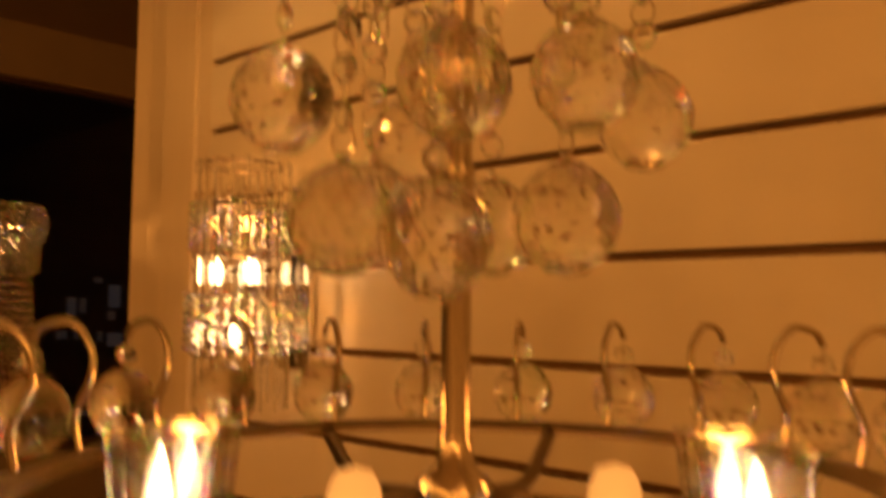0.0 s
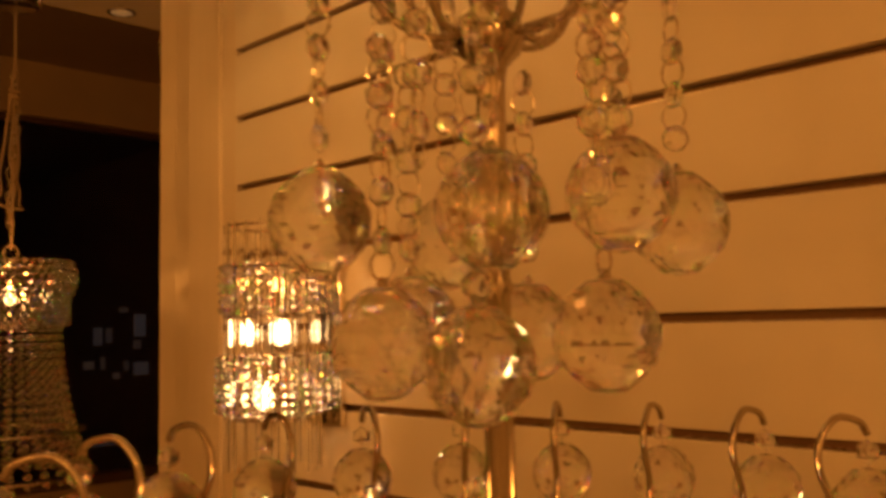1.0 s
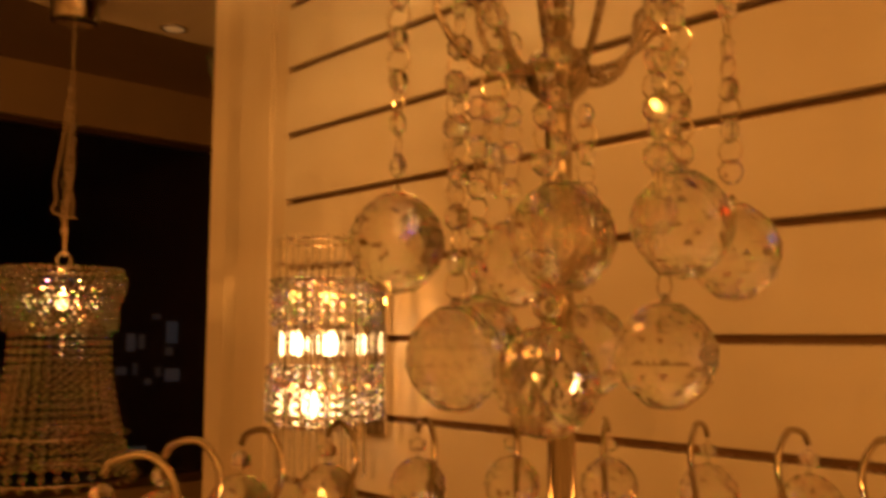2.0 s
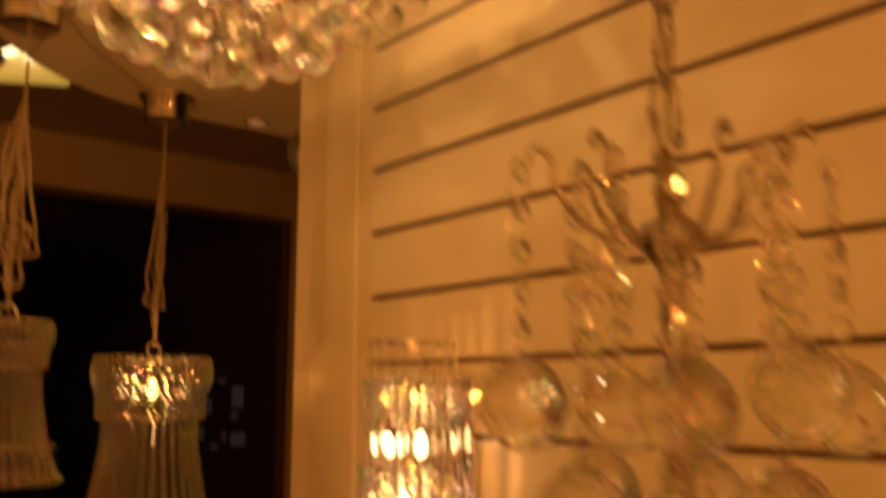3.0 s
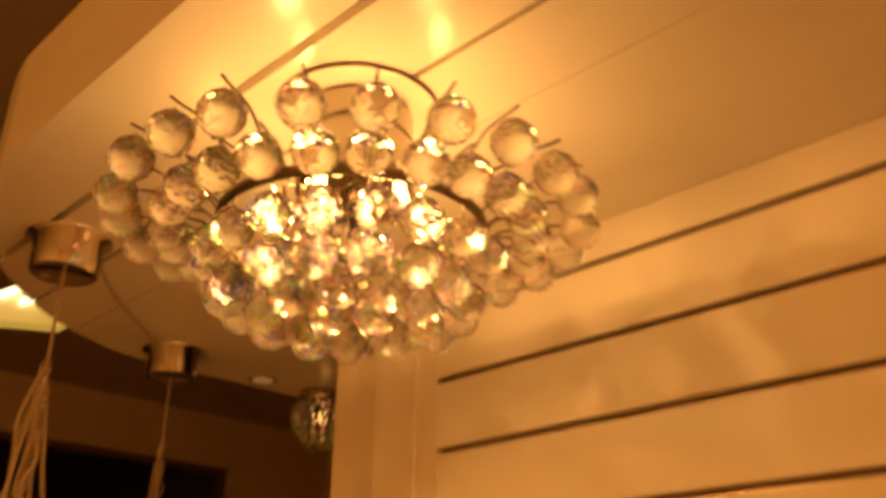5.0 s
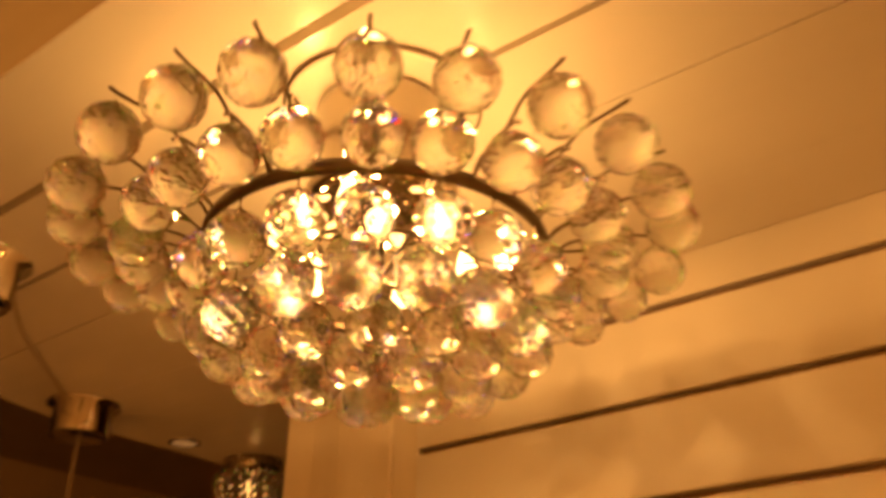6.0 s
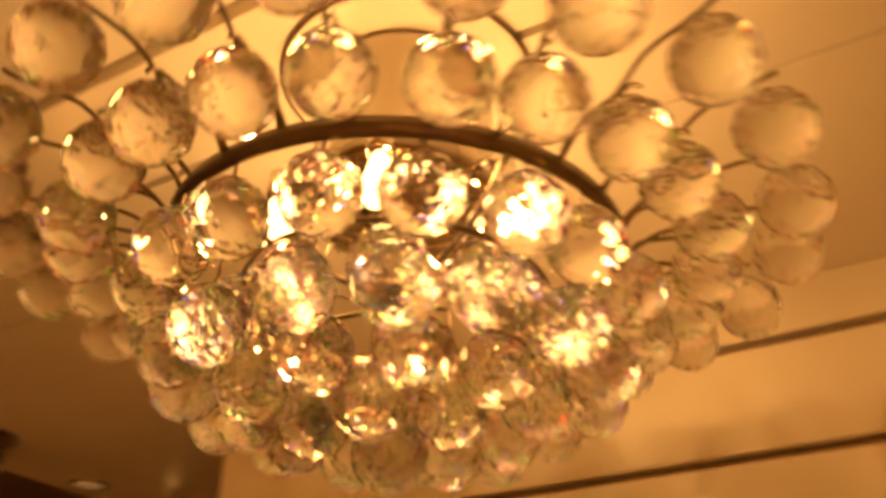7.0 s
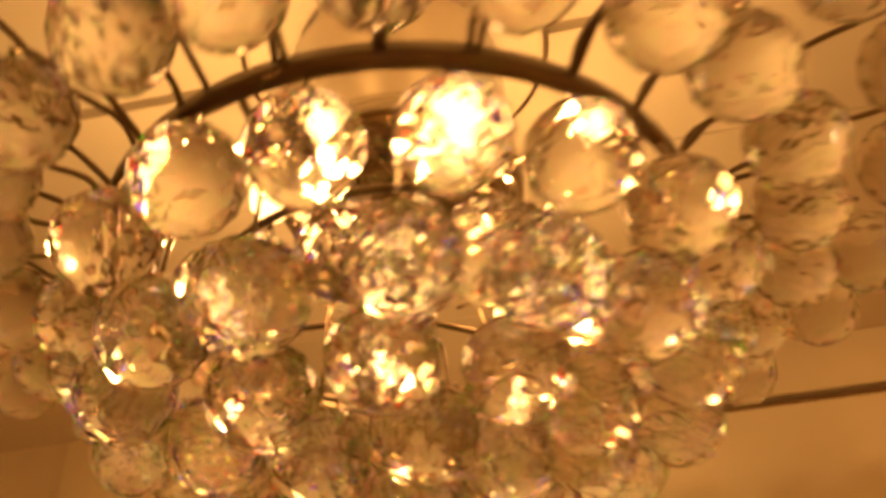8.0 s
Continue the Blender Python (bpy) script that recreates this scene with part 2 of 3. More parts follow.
for k in range(4, -14, -1):
    z0, z1 = G0 + (k - 1) * PITCH + 0.0045, G0 + k * PITCH - 0.0045
    if board is None:
        board = part("board", box(0.0, 0.0138, -3.1, -0.001, -0.0455, 0.0455, 0.0015), LAMINATE, slat_wall, at=(0, 0, (z0 + z1) / 2))
    else:
        part("board", board.data, LAMINATE, slat_wall, at=(0, 0, (z0 + z1) / 2))

for k in range(4, -14, -1):
    zg = G0 + k * PITCH
    part("groove_insert", box(0.0035, 0.0138, -3.1, -0.001, zg - 0.0044, zg - 0.0030), STEEL, slat_wall, "thin metal lip in the groove")

# end panel of the wall: trim, wide panel, rounded return
end = bmesh.new()
box(0.004, 0.10, 0.0, 0.040, 0, 2.205, 0.002, bm=end)
structure("trim", end, TRIM, "narrow cream trim strip beside the slatted wall")
structure("wall_end_panel", box(0.0, 0.10, 0.0405, 0.135, 0, 2.205, 0.004), TRIM, "cream painted end panel of the display wall")
ret = bmesh.new()
vs = [ret.verts.new((x, y, zz)) for zz in (0.0, 2.205) for x, y in ((0.003, 0.136), (0.008, 0.185), (0.006, 0.232), (0.010, 0.239), (0.10, 0.240), (0.10, 0.136))]
for k in range(6):
    ret.faces.new((vs[k], vs[(k + 1) % 6], vs[6 + (k + 1) % 6], vs[6 + k]))
ret.faces.new(vs[:6][::-1])
ret.faces.new(vs[6:])
bmesh.ops.recalc_face_normals(ret, faces=ret.faces[:])
structure("wall_end_return", ret, TRIM, "shallow hollow cream edge of the wall end")

# ---- soffit with a rounded end ----
ZS = 2.205


def soffit_edge(n=28):
    pts = []
    for k in range(n + 1):
        a = math.pi / 2 * k / n
        c, s = math.cos(a), math.sin(a)
        pts.append((-0.1 - 0.5 * c ** (2 / 1.7), 0.08 + 0.6 * s ** (2 / 1.7)))
    return pts


def strip(x0, x1, z0, z1, bm):
    """A lengthwise strip of the soffit between two x, cut by its rounded end."""
    edge = soffit_edge()
    n = 18
    lo, hi = [], []
    for k in range(n + 1):
        x = x0 + (x1 - x0) * (k / n) ** 2.5
        if x >= -0.1:
            y = 0.68
        else:
            y = 0.08
            for (xa, ya), (xb, yb) in zip(edge, edge[1:]):
                if xa <= x <= xb + 1e-9:
                    y = ya + (yb - ya) * (x - xa) / max(xb - xa, 1e-9)
                    break
        lo.append((x, -3.1))
        hi.append((x, y))
    ring = lo + hi[::-1]
    a = [bm.verts.new((x, y, z0)) for x, y in ring]
    b = [bm.verts.new((x, y, z1)) for x, y in ring]
    bm.faces.new(a[::-1])
    bm.faces.new(b)
    for k in range(len(ring)):
        j = (k + 1) % len(ring)
        bm.faces.new((a[k], a[j], b[j], b[k]))


sof = bmesh.new()
for x0, x1 in ((-0.6, -0.4955), (-0.4845, -0.3885), (-0.3815, -0.2805), (-0.2785, -0.11), (-0.1095, 0.6)):
    strip(x0, x1, ZS, ZS + 0.014, sof)
bmesh.ops.recalc_face_normals(sof, faces=sof.faces[:])
structure("soffit", sof, SOFFIT, "cream panelled soffit with lengthwise grooves and a rounded end")
core = bmesh.new()
strip(-0.598, 0.6, ZS + 0.0145, ZS + 0.15, core)
bmesh.ops.recalc_face_normals(core, faces=core.faces[:])
structure("soffit_fascia", core, SOFFIT, "cream curved fascia of the soffit")

# ---- crystal flush chandelier under the soffit ----
AX, AY = -0.385, -0.273
R_BALL = 0.0200
BALL = cut_ball("crystal_ball", R_BALL, 12, 8)
flush = thing("crystal_chandelier", (AX, AY, ZS), "lit round flush chandelier of clear faceted crystal balls on bronzed wires", "chandelier")
part("canopy", lathe([(0, -0.0005), (0.080, -0.0005), (0.080, -0.0035), (0.0775, -0.0048), (0, -0.0048)], 64, (AX, AY, ZS)), SATIN, flush, "flat cream ceiling plate")
part("canopy_rim", tube(circle((AX, AY), 0.0812, 72, ZS - 0.0030), 0.0016, 6, True), RINGMETAL, flush, "thin dark rim round the plate", True)
# mirrored drum that carries the bulbs
part("drum", lathe([(0, 2.2), (0.050, 2.2), (0.054, 2.196), (0.056, 2.188), (0.056, 2.122), (0.059, 2.118), (0.059, 2.104), (0.056, 2.098), (0.046, 2.092), (0.0, 2.088)], 48, (AX, AY, 0)), MIRROR, flush, "polished dark chrome lamp drum", True)
RING_R, RING_Z = 0.129, 2.062
part("ring", lathe([(RING_R - 0.0018, -0.0052), (RING_R + 0.0018, -0.0052), (RING_R + 0.0023, 0.0), (RING_R + 0.0018, 0.0052), (RING_R - 0.0018, 0.0052), (RING_R - 0.0023, 0.0), (RING_R - 0.0018, -0.0052)], 72, (AX, AY, RING_Z)), RINGMETAL, flush, "flat bronzed steel ring carrying the wires", True)
part("inner_ring", tube(circle((AX, AY), 0.086, 56, 2.040), 0.0018, 6, True), RINGMETAL, flush, "smaller thin ring", True)
part("centre_rod", lathe([(0, 2.090), (0.006, 2.090), (0.006, 2.048), (0.013, 2.043), (0.013, 2.034), (0.005, 2.030), (0.004, 1.976), (0, 1.974)], 16, (AX, AY, 0)), STEEL, flush, "dark chrome centre rod", True)
for k in range(5):
    a = 2 * math.pi * (k + 0.3) / 5
    c, s = math.cos(a), math.sin(a)
    part("spoke", tube(smooth_path([(AX + 0.010 * c, AY + 0.010 * s, 2.039), (AX + 0.086 * c, AY + 0.086 * s, 2.042), (AX + RING_R * c, AY + RING_R * s, RING_Z)], 5), 0.0018, 6), RINGMETAL, flush, "", True)
for k in range(6):
    b = math.radians(205 + 60 * k)
    x, y = AX + 0.073 * math.cos(b), AY + 0.073 * math.sin(b)
    part("bulb_holder", tube(smooth_path([(AX + 0.052 * math.cos(b), AY + 0.052 * math.sin(b), 2.110), (AX + 0.066 * math.cos(b), AY + 0.066 * math.sin(b), 2.112), (x, y, 2.104)], 4), 0.0035, 8), CHROME, flush, "", True)
    part("bulb_socket", lathe([(0, 0.018), (0.007, 0.018), (0.0075, 0.003), (0.006, 0.0), (0, 0.0)], 14, (x, y, 2.088)), CHROME, flush, "", True)
    part("bulb", lathe([(0, 0.0), (0.0045, -0.001), (0.006, -0.008), (0.0088, -0.018), (0.0086, -0.025), (0.0055, -0.030), (0, -0.032)], 16, (x, y, 2.088)), BULB, flush, "small glowing pear-shaped bulb", True)
    lamp("chandelier_bulb_light", "POINT", (AX + 0.086 * math.cos(b + 0.22), AY + 0.086 * math.sin(b + 0.22), 2.084), 0.58, 0.005, None, BULB_WARM)

# rows of balls: radius, height, how many, turn of the first in degrees
ROWS_OF_BALLS = ((0.218, 2.067, 23, 172.0), (0.1727, 2.0537, 24, 190.0), (0.1304, 2.024, 18, 179.0), (0.088, 2.012, 11, 178.0), (0.112, 1.988, 15, 190.0), (0.074, 1.977, 10, 186.0), (0.038, 1.968, 5, 200.0))
for r, zb, n, first in ROWS_OF_BALLS:
    for k in range(n):
        a = math.radians(first + 360 * k / n + random.uniform(-1.4, 1.4))
        c, s = math.cos(a), math.sin(a)
        q, z = r + random.uniform(-0.002, 0.002), zb + random.uniform(-0.0025, 0.0025)
        ob = part("crystal_ball", BALL, CRYSTAL, flush, at=(AX + q * c, AY + q * s, z))
        ob.rotation_euler = (random.uniform(-0.3, 0.3), random.uniform(-0.3, 0.3), random.uniform(0, 6))
        part("ball_cap", CAP, None, flush, at=(AX + q * c, AY + q * s, z + R_BALL - 0.0006))
        top = z + R_BALL + 0.006
        if r > 0.2:
            way = ((RING_R, RING_Z + 0.003), (0.139, RING_Z + 0.014), (0.164, RING_Z + 0.018), (0.186, RING_Z + 0.032), (q - 0.004, top + 0.004), (q + 0.006, top + 0.006))
        elif r > 0.15:
            way = ((RING_R, RING_Z + 0.003), (0.136, RING_Z + 0.009), (0.150, RING_Z + 0.018), (q - 0.004, top + 0.003), (q + 0.004, top + 0.003), (q + 0.008, top - 0.001))
        elif r > 0.12:
            way = ((RING_R, RING_Z - 0.003), (q, RING_Z - 0.010), (q, top - 0.004))
        else:
            way = ((max(q - 0.014, 0.006), 2.040), (q - 0.004, 2.038), (q, top - 0.004))
        part("wire", tube(smooth_path([(AX + w * c, AY + w * s, zz) for w, zz in way], 4), 0.0014 if r > 0.15 else 0.0009, 5), RINGMETAL, flush, "", True)
part("finial_ball", cut_ball("finial_ball", 0.0205, 12, 8, 1.04), CRYSTAL, flush, "crystal ball at the bottom", at=(AX, AY, 1.953))

# ---- crystal wall sconce ----
SX, SY, SR = -0.086, -0.219, 0.054
sconce = thing("wall_sconce", (0.0, SY, 1.53), "lit round wall sconce with clear rods and glass bead bands", "wall lamp")
part("back_plate", box(-0.010, -0.0005, SY - 0.032, SY + 0.032, 1.42, 1.62, 0.003), CHROME, sconce, "chrome back plate")
part("bracket", box(-0.075, -0.012, SY - 0.012, SY + 0.012, 1.512, 1.524, 0.002), STEEL, sconce)
for zr in (1.662, 1.612, 1.556, 1.508, 1.438):
    part("hoop", tube(circle((SX, SY), SR - 0.006, 40, zr), 0.0022, 6, True), STEEL, sconce, "", True)
for k in range(18):
    a = 2 * math.pi * k / 18
    x, y = SX + SR * math.cos(a), SY + SR * math.sin(a)
    part("glass_rod", tube([(x, y, 1.378), (x, y, 1.666)], 0.0036, 6), CLEAR, sconce, "clear glass rod")
for z0, z1, rb in ((1.560, 1.612, SR + 0.004), (1.440, 1.506, SR + 0.008)):
    bm = bmesh.new()
    rows = int((z1 - z0) / 0.0098)
    for k in range(30):
        a = 2 * math.pi * (k + 0.5) / 30
        for i in range(rows + 1):
            bead_into(bm, (SX + rb * math.cos(a), SY + rb * math.sin(a), z1 - i * 0.0098), 0.0051)
    tagged(part("bead_band", bm, BEAD, sconce, "band of clear glass beads"), kind="stuff")
for k, (zz, a) in enumerate(((1.535, 0.4), (1.535, 2.5), (1.535, 4.4), (1.46, 1.2), (1.46, 3.6))):
    x, y = SX + 0.028 * math.cos(a), SY + 0.028 * math.sin(a)
    part("bulb", lathe([(0, -0.014), (0.004, -0.012), (0.0065, 0.0), (0.005, 0.010), (0, 0.018)], 12, (x, y, zz)), SMALL_BULB, sconce, "small glowing bulb", True)
lamp("sconce_light", "POINT", (SX, SY, 1.60), 0.30, 0.008)
lamp("sconce_light", "POINT", (SX, SY, 1.49), 0.22, 0.005)


sconce.location.z += 0.007


# ---- pendant crystal lamps on chains under the rounded end ----
def chain_into(bm, points, link=0.022, r=0.0013, wide=0.006):
    """Oval links along a line, each turned a quarter."""
    pts = smooth_path(points, 12)
    run, last, turn = 0.0, pts[0], 0
    marks = [pts[0]]
    for a, b in zip(pts, pts[1:]):
        run += (b - a).length
        if run >= link * 0.72:
            marks.append(b)
            run = 0.0
    for a, b in zip(marks, marks[1:]):
        d = (b - a).normalized()
        side = d.cross(Vector((0.37, 0.93, 0.1))).normalized()
        if turn % 2:
            side = d.cross(side).normalized()
        mid = (a + b) / 2
        tube([mid + side * wide * math.cos(t) + d * link * 0.5 * math.sin(t) for t in [2 * math.pi * k / 10 for k in range(10)]], r, 5, True, bm)
        turn += 1
    return bm


def pendant(x, y, label, loops, size=1.0, drop=0.0):
    """A canopy, cable and beaded body; size scales the body about its hanging ring, drop lowers it."""
    p = thing("pendant_lamp", (x, y, ZS), label, "pendant lamp", "crystal pendants under the soffit")
    part("canopy", lathe([(0, -0.0005), (0.055, -0.0005), (0.056, -0.004), (0.044, -0.006), (0.044, -0.050), (0.041, -0.054), (0.036, -0.050), (0, -0.048)], 36, (x, y, ZS)), CHROME, p, "polished chrome canopy cup", True)
    part("cable", tube([(x, y, ZS - 0.048), (x + 0.002, y, 2.02), (x, y, 1.70 - drop)], 0.0022, 6), CABLE, p, "", True)
    part("chain", chain_into(bmesh.new(), [(x, y, 2.03), (x + 0.006, y - 0.004, 1.93), (x - 0.005, y, 1.84), (x, y, 1.70 - drop)]), STEEL, p, "", True)
    for q in range(loops):
        # down one side and up the other, knotted at the top
        a = 2.4 * q + 0.9
        pts = [(x, y, 2.025)]
        low = 1.74 + 0.022 * q + random.uniform(0, 0.02)
        for i in range(1, 12):
            t = i / 12
            zz = 2.0 - (2.0 - low) * math.sin(math.pi * t)
            w = (0.013 + 0.005 * q) * (0.45 + 0.9 * math.sin(math.pi * t)) * (1 if t < 0.5 else -0.7)
            b = a + random.uniform(-0.7, 0.7)
            pts.append((x + w * math.cos(b) + random.uniform(-0.003, 0.003), y + w * math.sin(b) + random.uniform(-0.003, 0.003), zz))
        pts.append((x + 0.003, y, 2.022))
        part("cable_loop", tube(smooth_path(pts, 4), 0.0023, 6), CABLE, p, "loosely coiled surplus cable", True)
    part("cable_knot", tube(smooth_path([(x + 0.009 * math.cos(1.9 * i), y + 0.009 * math.sin(1.9 * i), 2.0 - 0.0035 * i) for i in range(9)], 5), 0.0026, 6), CABLE, p, "", True)
    def low(z):
        return 1.70 - drop + size * (z - 1.70)

    part("hanging_ring", tube([(x + 0.013 * math.cos(t), y, low(1.693) + 0.015 * math.sin(t)) for t in [2 * math.pi * k / 20 for k in range(20)]], 0.0022, 6, True), CHROME, p, "", True)
    # crown: rolled rim and second band, both covered in beads
    for r, zz in ((0.098, 1.675), (0.098, 1.62), (0.094, 1.565), (0.085, 1.56), (0.128, 1.375), (0.150, 1.30)):
        part("hoop", tube(circle((x, y), size * r, 40, low(zz)), 0.0025, 6, True), STEEL, p, "chrome hoop", True)
    for r0, r1, z0, z1, n, rb in ((0.104, 0.110, 1.622, 1.674, 44, 0.0068), (0.098, 0.098, 1.566, 1.614, 46, 0.0060)):
        band = bmesh.new()
        rows = int(round((z1 - z0) / (rb * 1.75)))
        for i in range(rows + 1):
            t = i / rows
            r = r0 + (r1 - r0) * math.sin(math.pi * t)
            for k in range(n):
                a = 2 * math.pi * (k + 0.5 * (i % 2)) / n
                bead_into(band, (x + size * r * math.cos(a), y + size * r * math.sin(a), low(z0 + (z1 - z0) * t)), size * rb)
        tagged(part("bead_band", band, BEAD, p, "band of small clear glass beads"), kind="stuff")
    # long strings that flare out into the skirt
    string = bmesh.new()
    for k in range(30):
        a = 2 * math.pi * k / 30
        for i in range(18):
            t = i / 17
            r = 0.084 + 0.050 * t ** 1.7 + 0.02 * max(t - 0.7, 0)
            bead_into(string, (x + size * r * math.cos(a), y + size * r * math.sin(a), low(1.556 - 0.262 * t)), size * (0.0072 + 0.001 * t), 6, 0.9)
    tagged(part("bead_curtain", string, BEAD, p, "flared curtain of glass bead strings"), kind="stuff")
    return p


pendant(-0.452, 0.250, "small unlit crystal bead pendant lamp with coiled cable under the soffit", 5, 0.58, -0.022)
brightened_pendant = pendant(-0.101, 0.583, "crystal bead pendant lamp on a thin chain under the soffit, with an added bulb", 2)
part("soffit_cable", tube(smooth_path([(-0.41, 0.26, ZS - 0.003), (-0.33, 0.37, ZS - 0.010), (-0.23, 0.48, ZS - 0.006), (-0.14, 0.57, ZS - 0.003)], 8), 0.002, 6), CABLE, None, "", True)
tagged(scene.collection.objects["soffit_cable"], "thin cream cable strung along the soffit", "cable")

# added bulb and light inside the crown, to brighten its dark beads
part("bulb", lathe([(0, 0.0), (0.008, 0.004), (0.012, 0.018), (0.008, 0.03), (0, 0.034)], 14, (-0.101, 0.583, 1.60)), BULB, brightened_pendant, "added glowing bulb that brightens the crown", True)
lamp("pendant_fill", "POINT", (-0.101, 0.583, 1.645), 1.0, 0.006)
# recessed spot and a small crystal lamp further along
spot = thing("recessed_spot", (0.121, 0.62, ZS), "small dim recessed ceiling spot in the soffit", "ceiling spot")
part("rim", lathe([(0.022, 0.0), (0.028, -0.001), (0.028, -0.003), (0.022, -0.004)], 28, (0.121, 0.62, ZS)), CHROME, spot, "", True)
part("lens", lathe([(0, -0.001), (0.022, -0.001), (0.022, -0.003), (0, -0.0035)], 28, (0.121, 0.62, ZS)), glowing("dim spot lens", (1.0, 0.55, 0.2), 0.12), spot, "faintly glowing lens", True)

mini = thing("small_crystal_lamp", (0.280, 0.622, ZS), "small crystal basket lamp under the soffit with an added dim bulb", "ceiling lamp")
part("canopy", lathe([(0, 0), (0.055, 0), (0.055, -0.02), (0.048, -0.026), (0, -0.027)], 28, (0.280, 0.622, ZS)), STEEL, mini, "dark chrome canopy", True)
for i in range(7):
    t = i / 6
    r = 0.062 * math.sqrt(max(1 - (t * 0.93) ** 2, 0.02))
    row = bmesh.new()
    n = max(5, int(22 * r / 0.062))
    for k in range(n):
        a = 2 * math.pi * (k + 0.5 * (i % 2)) / n
        bead_into(row, (0.280 + r * math.cos(a), 0.622 + r * math.sin(a), ZS - 0.034 - 0.078 * t), 0.0085, 8)
    tagged(part("bead_tier", row, BEAD, mini), kind="stuff")
# added bulb; its amber glow stands in for warm light on the beads
part("bulb", lathe([(0, -0.03), (0.007, -0.035), (0.010, -0.055), (0, -0.07)], 12, (0.280, 0.622, ZS)), glowing("added amber bulb", (1.0, 0.48, 0.12), 2.2), mini, "", True)

# ---- hanging candle chandelier close to the camera ----
PX, PY = -0.305, -0.784
SMALLER, TOP = 0.82, 2.3465  # built larger, then set at its true size below the soffit
VIEW = math.atan2(0.347, 0.389)


def polar(r, deg, z):
    """A point round the post; 0 degrees lies behind it, 90 to its right as first seen."""
    a = VIEW - math.radians(deg)
    return (PX + r * math.cos(a), PY + r * math.sin(a), z)


def true_place(x, y, z):
    return (-0.387 + SMALLER * (x - PX), -0.8435 + SMALLER * (y - PY), ZS + SMALLER * (z - TOP))


near = thing("candle_chandelier", (PX, PY, TOP), "hanging chrome candle chandelier with strands of large faceted crystal balls", "chandelier")
part("post", lathe([(0, 1.30), (0.010, 1.30), (0.016, 1.34), (0.020, 1.375), (0.022, 1.392), (0.011, 1.402), (0.0085, 1.42), (0.0085, 1.56), (0.0105, 1.566), (0.0085, 1.572), (0.0085, 1.685), (0.010, 1.695), (0.018, 1.702), (0.022, 1.713), (0.018, 1.724), (0.009, 1.730), (0.008, 1.765), (0.005, 1.78), (0, 1.782)], 24, (PX, PY, 0)), NICKEL, near, "chrome centre post with a turned hub", True)
part("chain", chain_into(bmesh.new(), [(PX, PY, 1.775), (PX + 0.002, PY, 1.95), (PX, PY, TOP - 0.02)], 0.062, 0.0024, 0.0105), STEEL, near, "chrome link chain", True)
part("cable", tube(smooth_path([(PX, PY, 1.78), (PX + 0.012, PY + 0.006, 1.84), (PX - 0.010, PY, 1.93), (PX + 0.010, PY - 0.006, 2.03), (PX - 0.006, PY + 0.004, 2.14), (PX, PY, TOP - 0.02)], 8), 0.0022, 6), CABLE, near, "", True)
part("canopy", lathe([(0, -0.0005), (0.05, -0.0005), (0.05, -0.012), (0.02, -0.022), (0, -0.023)], 28, (PX, PY, TOP)), CHROME, near, "", True)
BIG = cut_ball("large_crystal_ball", 0.0300, 16, 9, 1.06)
MID = cut_ball("small_crystal_ball", 0.0255, 14, 8, 1.04)


def octagon_mesh():
    bm = bmesh.new()
    n = 8
    rim = [[bm.verts.new((0.0085 * math.cos(2 * math.pi * (i + 0.5) / n), h, 0.0085 * math.sin(2 * math.pi * (i + 0.5) / n))) for i in range(n)] for h in (-0.0012, 0.0012)]
    table = [[bm.verts.new((0.0048 * math.cos(2 * math.pi * i / n), h, 0.0048 * math.sin(2 * math.pi * i / n))) for i in range(n)] for h in (-0.0045, 0.0045)]
    for i in range(n):
        j = (i + 1) % n
        bm.faces.new((rim[0][i], rim[0][j], rim[1][j], rim[1][i]))
        for k in (0, 1):
            bm.faces.new((rim[k][i], rim[k][j], table[k][j]))
            bm.faces.new((rim[k][i], table[k][j], table[k][i]))
    bm.faces.new(table[0])
    bm.faces.new(table[1])
    bmesh.ops.recalc_face_normals(bm, faces=bm.faces[:])
    me = bpy.data.meshes.new("octagon_crystal")
    bm.to_mesh(me)
    bm.free()
    me.materials.append(CRYSTAL)
    return me


OCTAGON = octagon_mesh()
LINK = bpy.data.meshes.new("wire_ring")
link_bm = tube([(0.0075 * math.cos(t), 0, 0.0085 * math.sin(t)) for t in [2 * math.pi * i / 14 for i in range(14)]], 0.0008, 5, True)
link_bm.to_mesh(LINK)
link_bm.free()
LINK.materials.append(CHROME)


def strand(points_top, z_low):
    """Octagon crystals and wire rings, one under the other."""
    x, y, z = points_top
    k = 0
    while z > z_low + 0.006:
        ob = part("wire_ring" if k % 2 else "octagon_crystal", LINK if k % 2 else OCTAGON, None, near, at=(x, y, z))
        ob.rotation_euler = (0, random.uniform(-0.15, 0.15), random.uniform(0, 3.1))
        z -= 0.0135
        k += 1


# upper arms that carry the strands
for k in range(10):
    d = 36 * k + 10
    reach = 0.080 if k % 2 else 0.060
    part("arm", tube(smooth_path([polar(0.012, d, 1.716), polar(0.032, d, 1.712), polar(reach * 0.72, d, 1.724), polar(reach * 0.93, d, 1.748), polar(reach * 0.98, d, 1.768), polar(reach * 1.12, d, 1.776), polar(reach * 1.18, d, 1.766)], 5), 0.0024, 7), STEEL, near, "curved chrome arm", True)
# big balls: upper and lower circle, with the strands that hold them
UPPER = ((-95, 0.100, 1.606), (181, 0.062, 1.603), (118, 0.077, 1.613), (77, 0.113, 1.603), (-20, 0.09, 1.600))
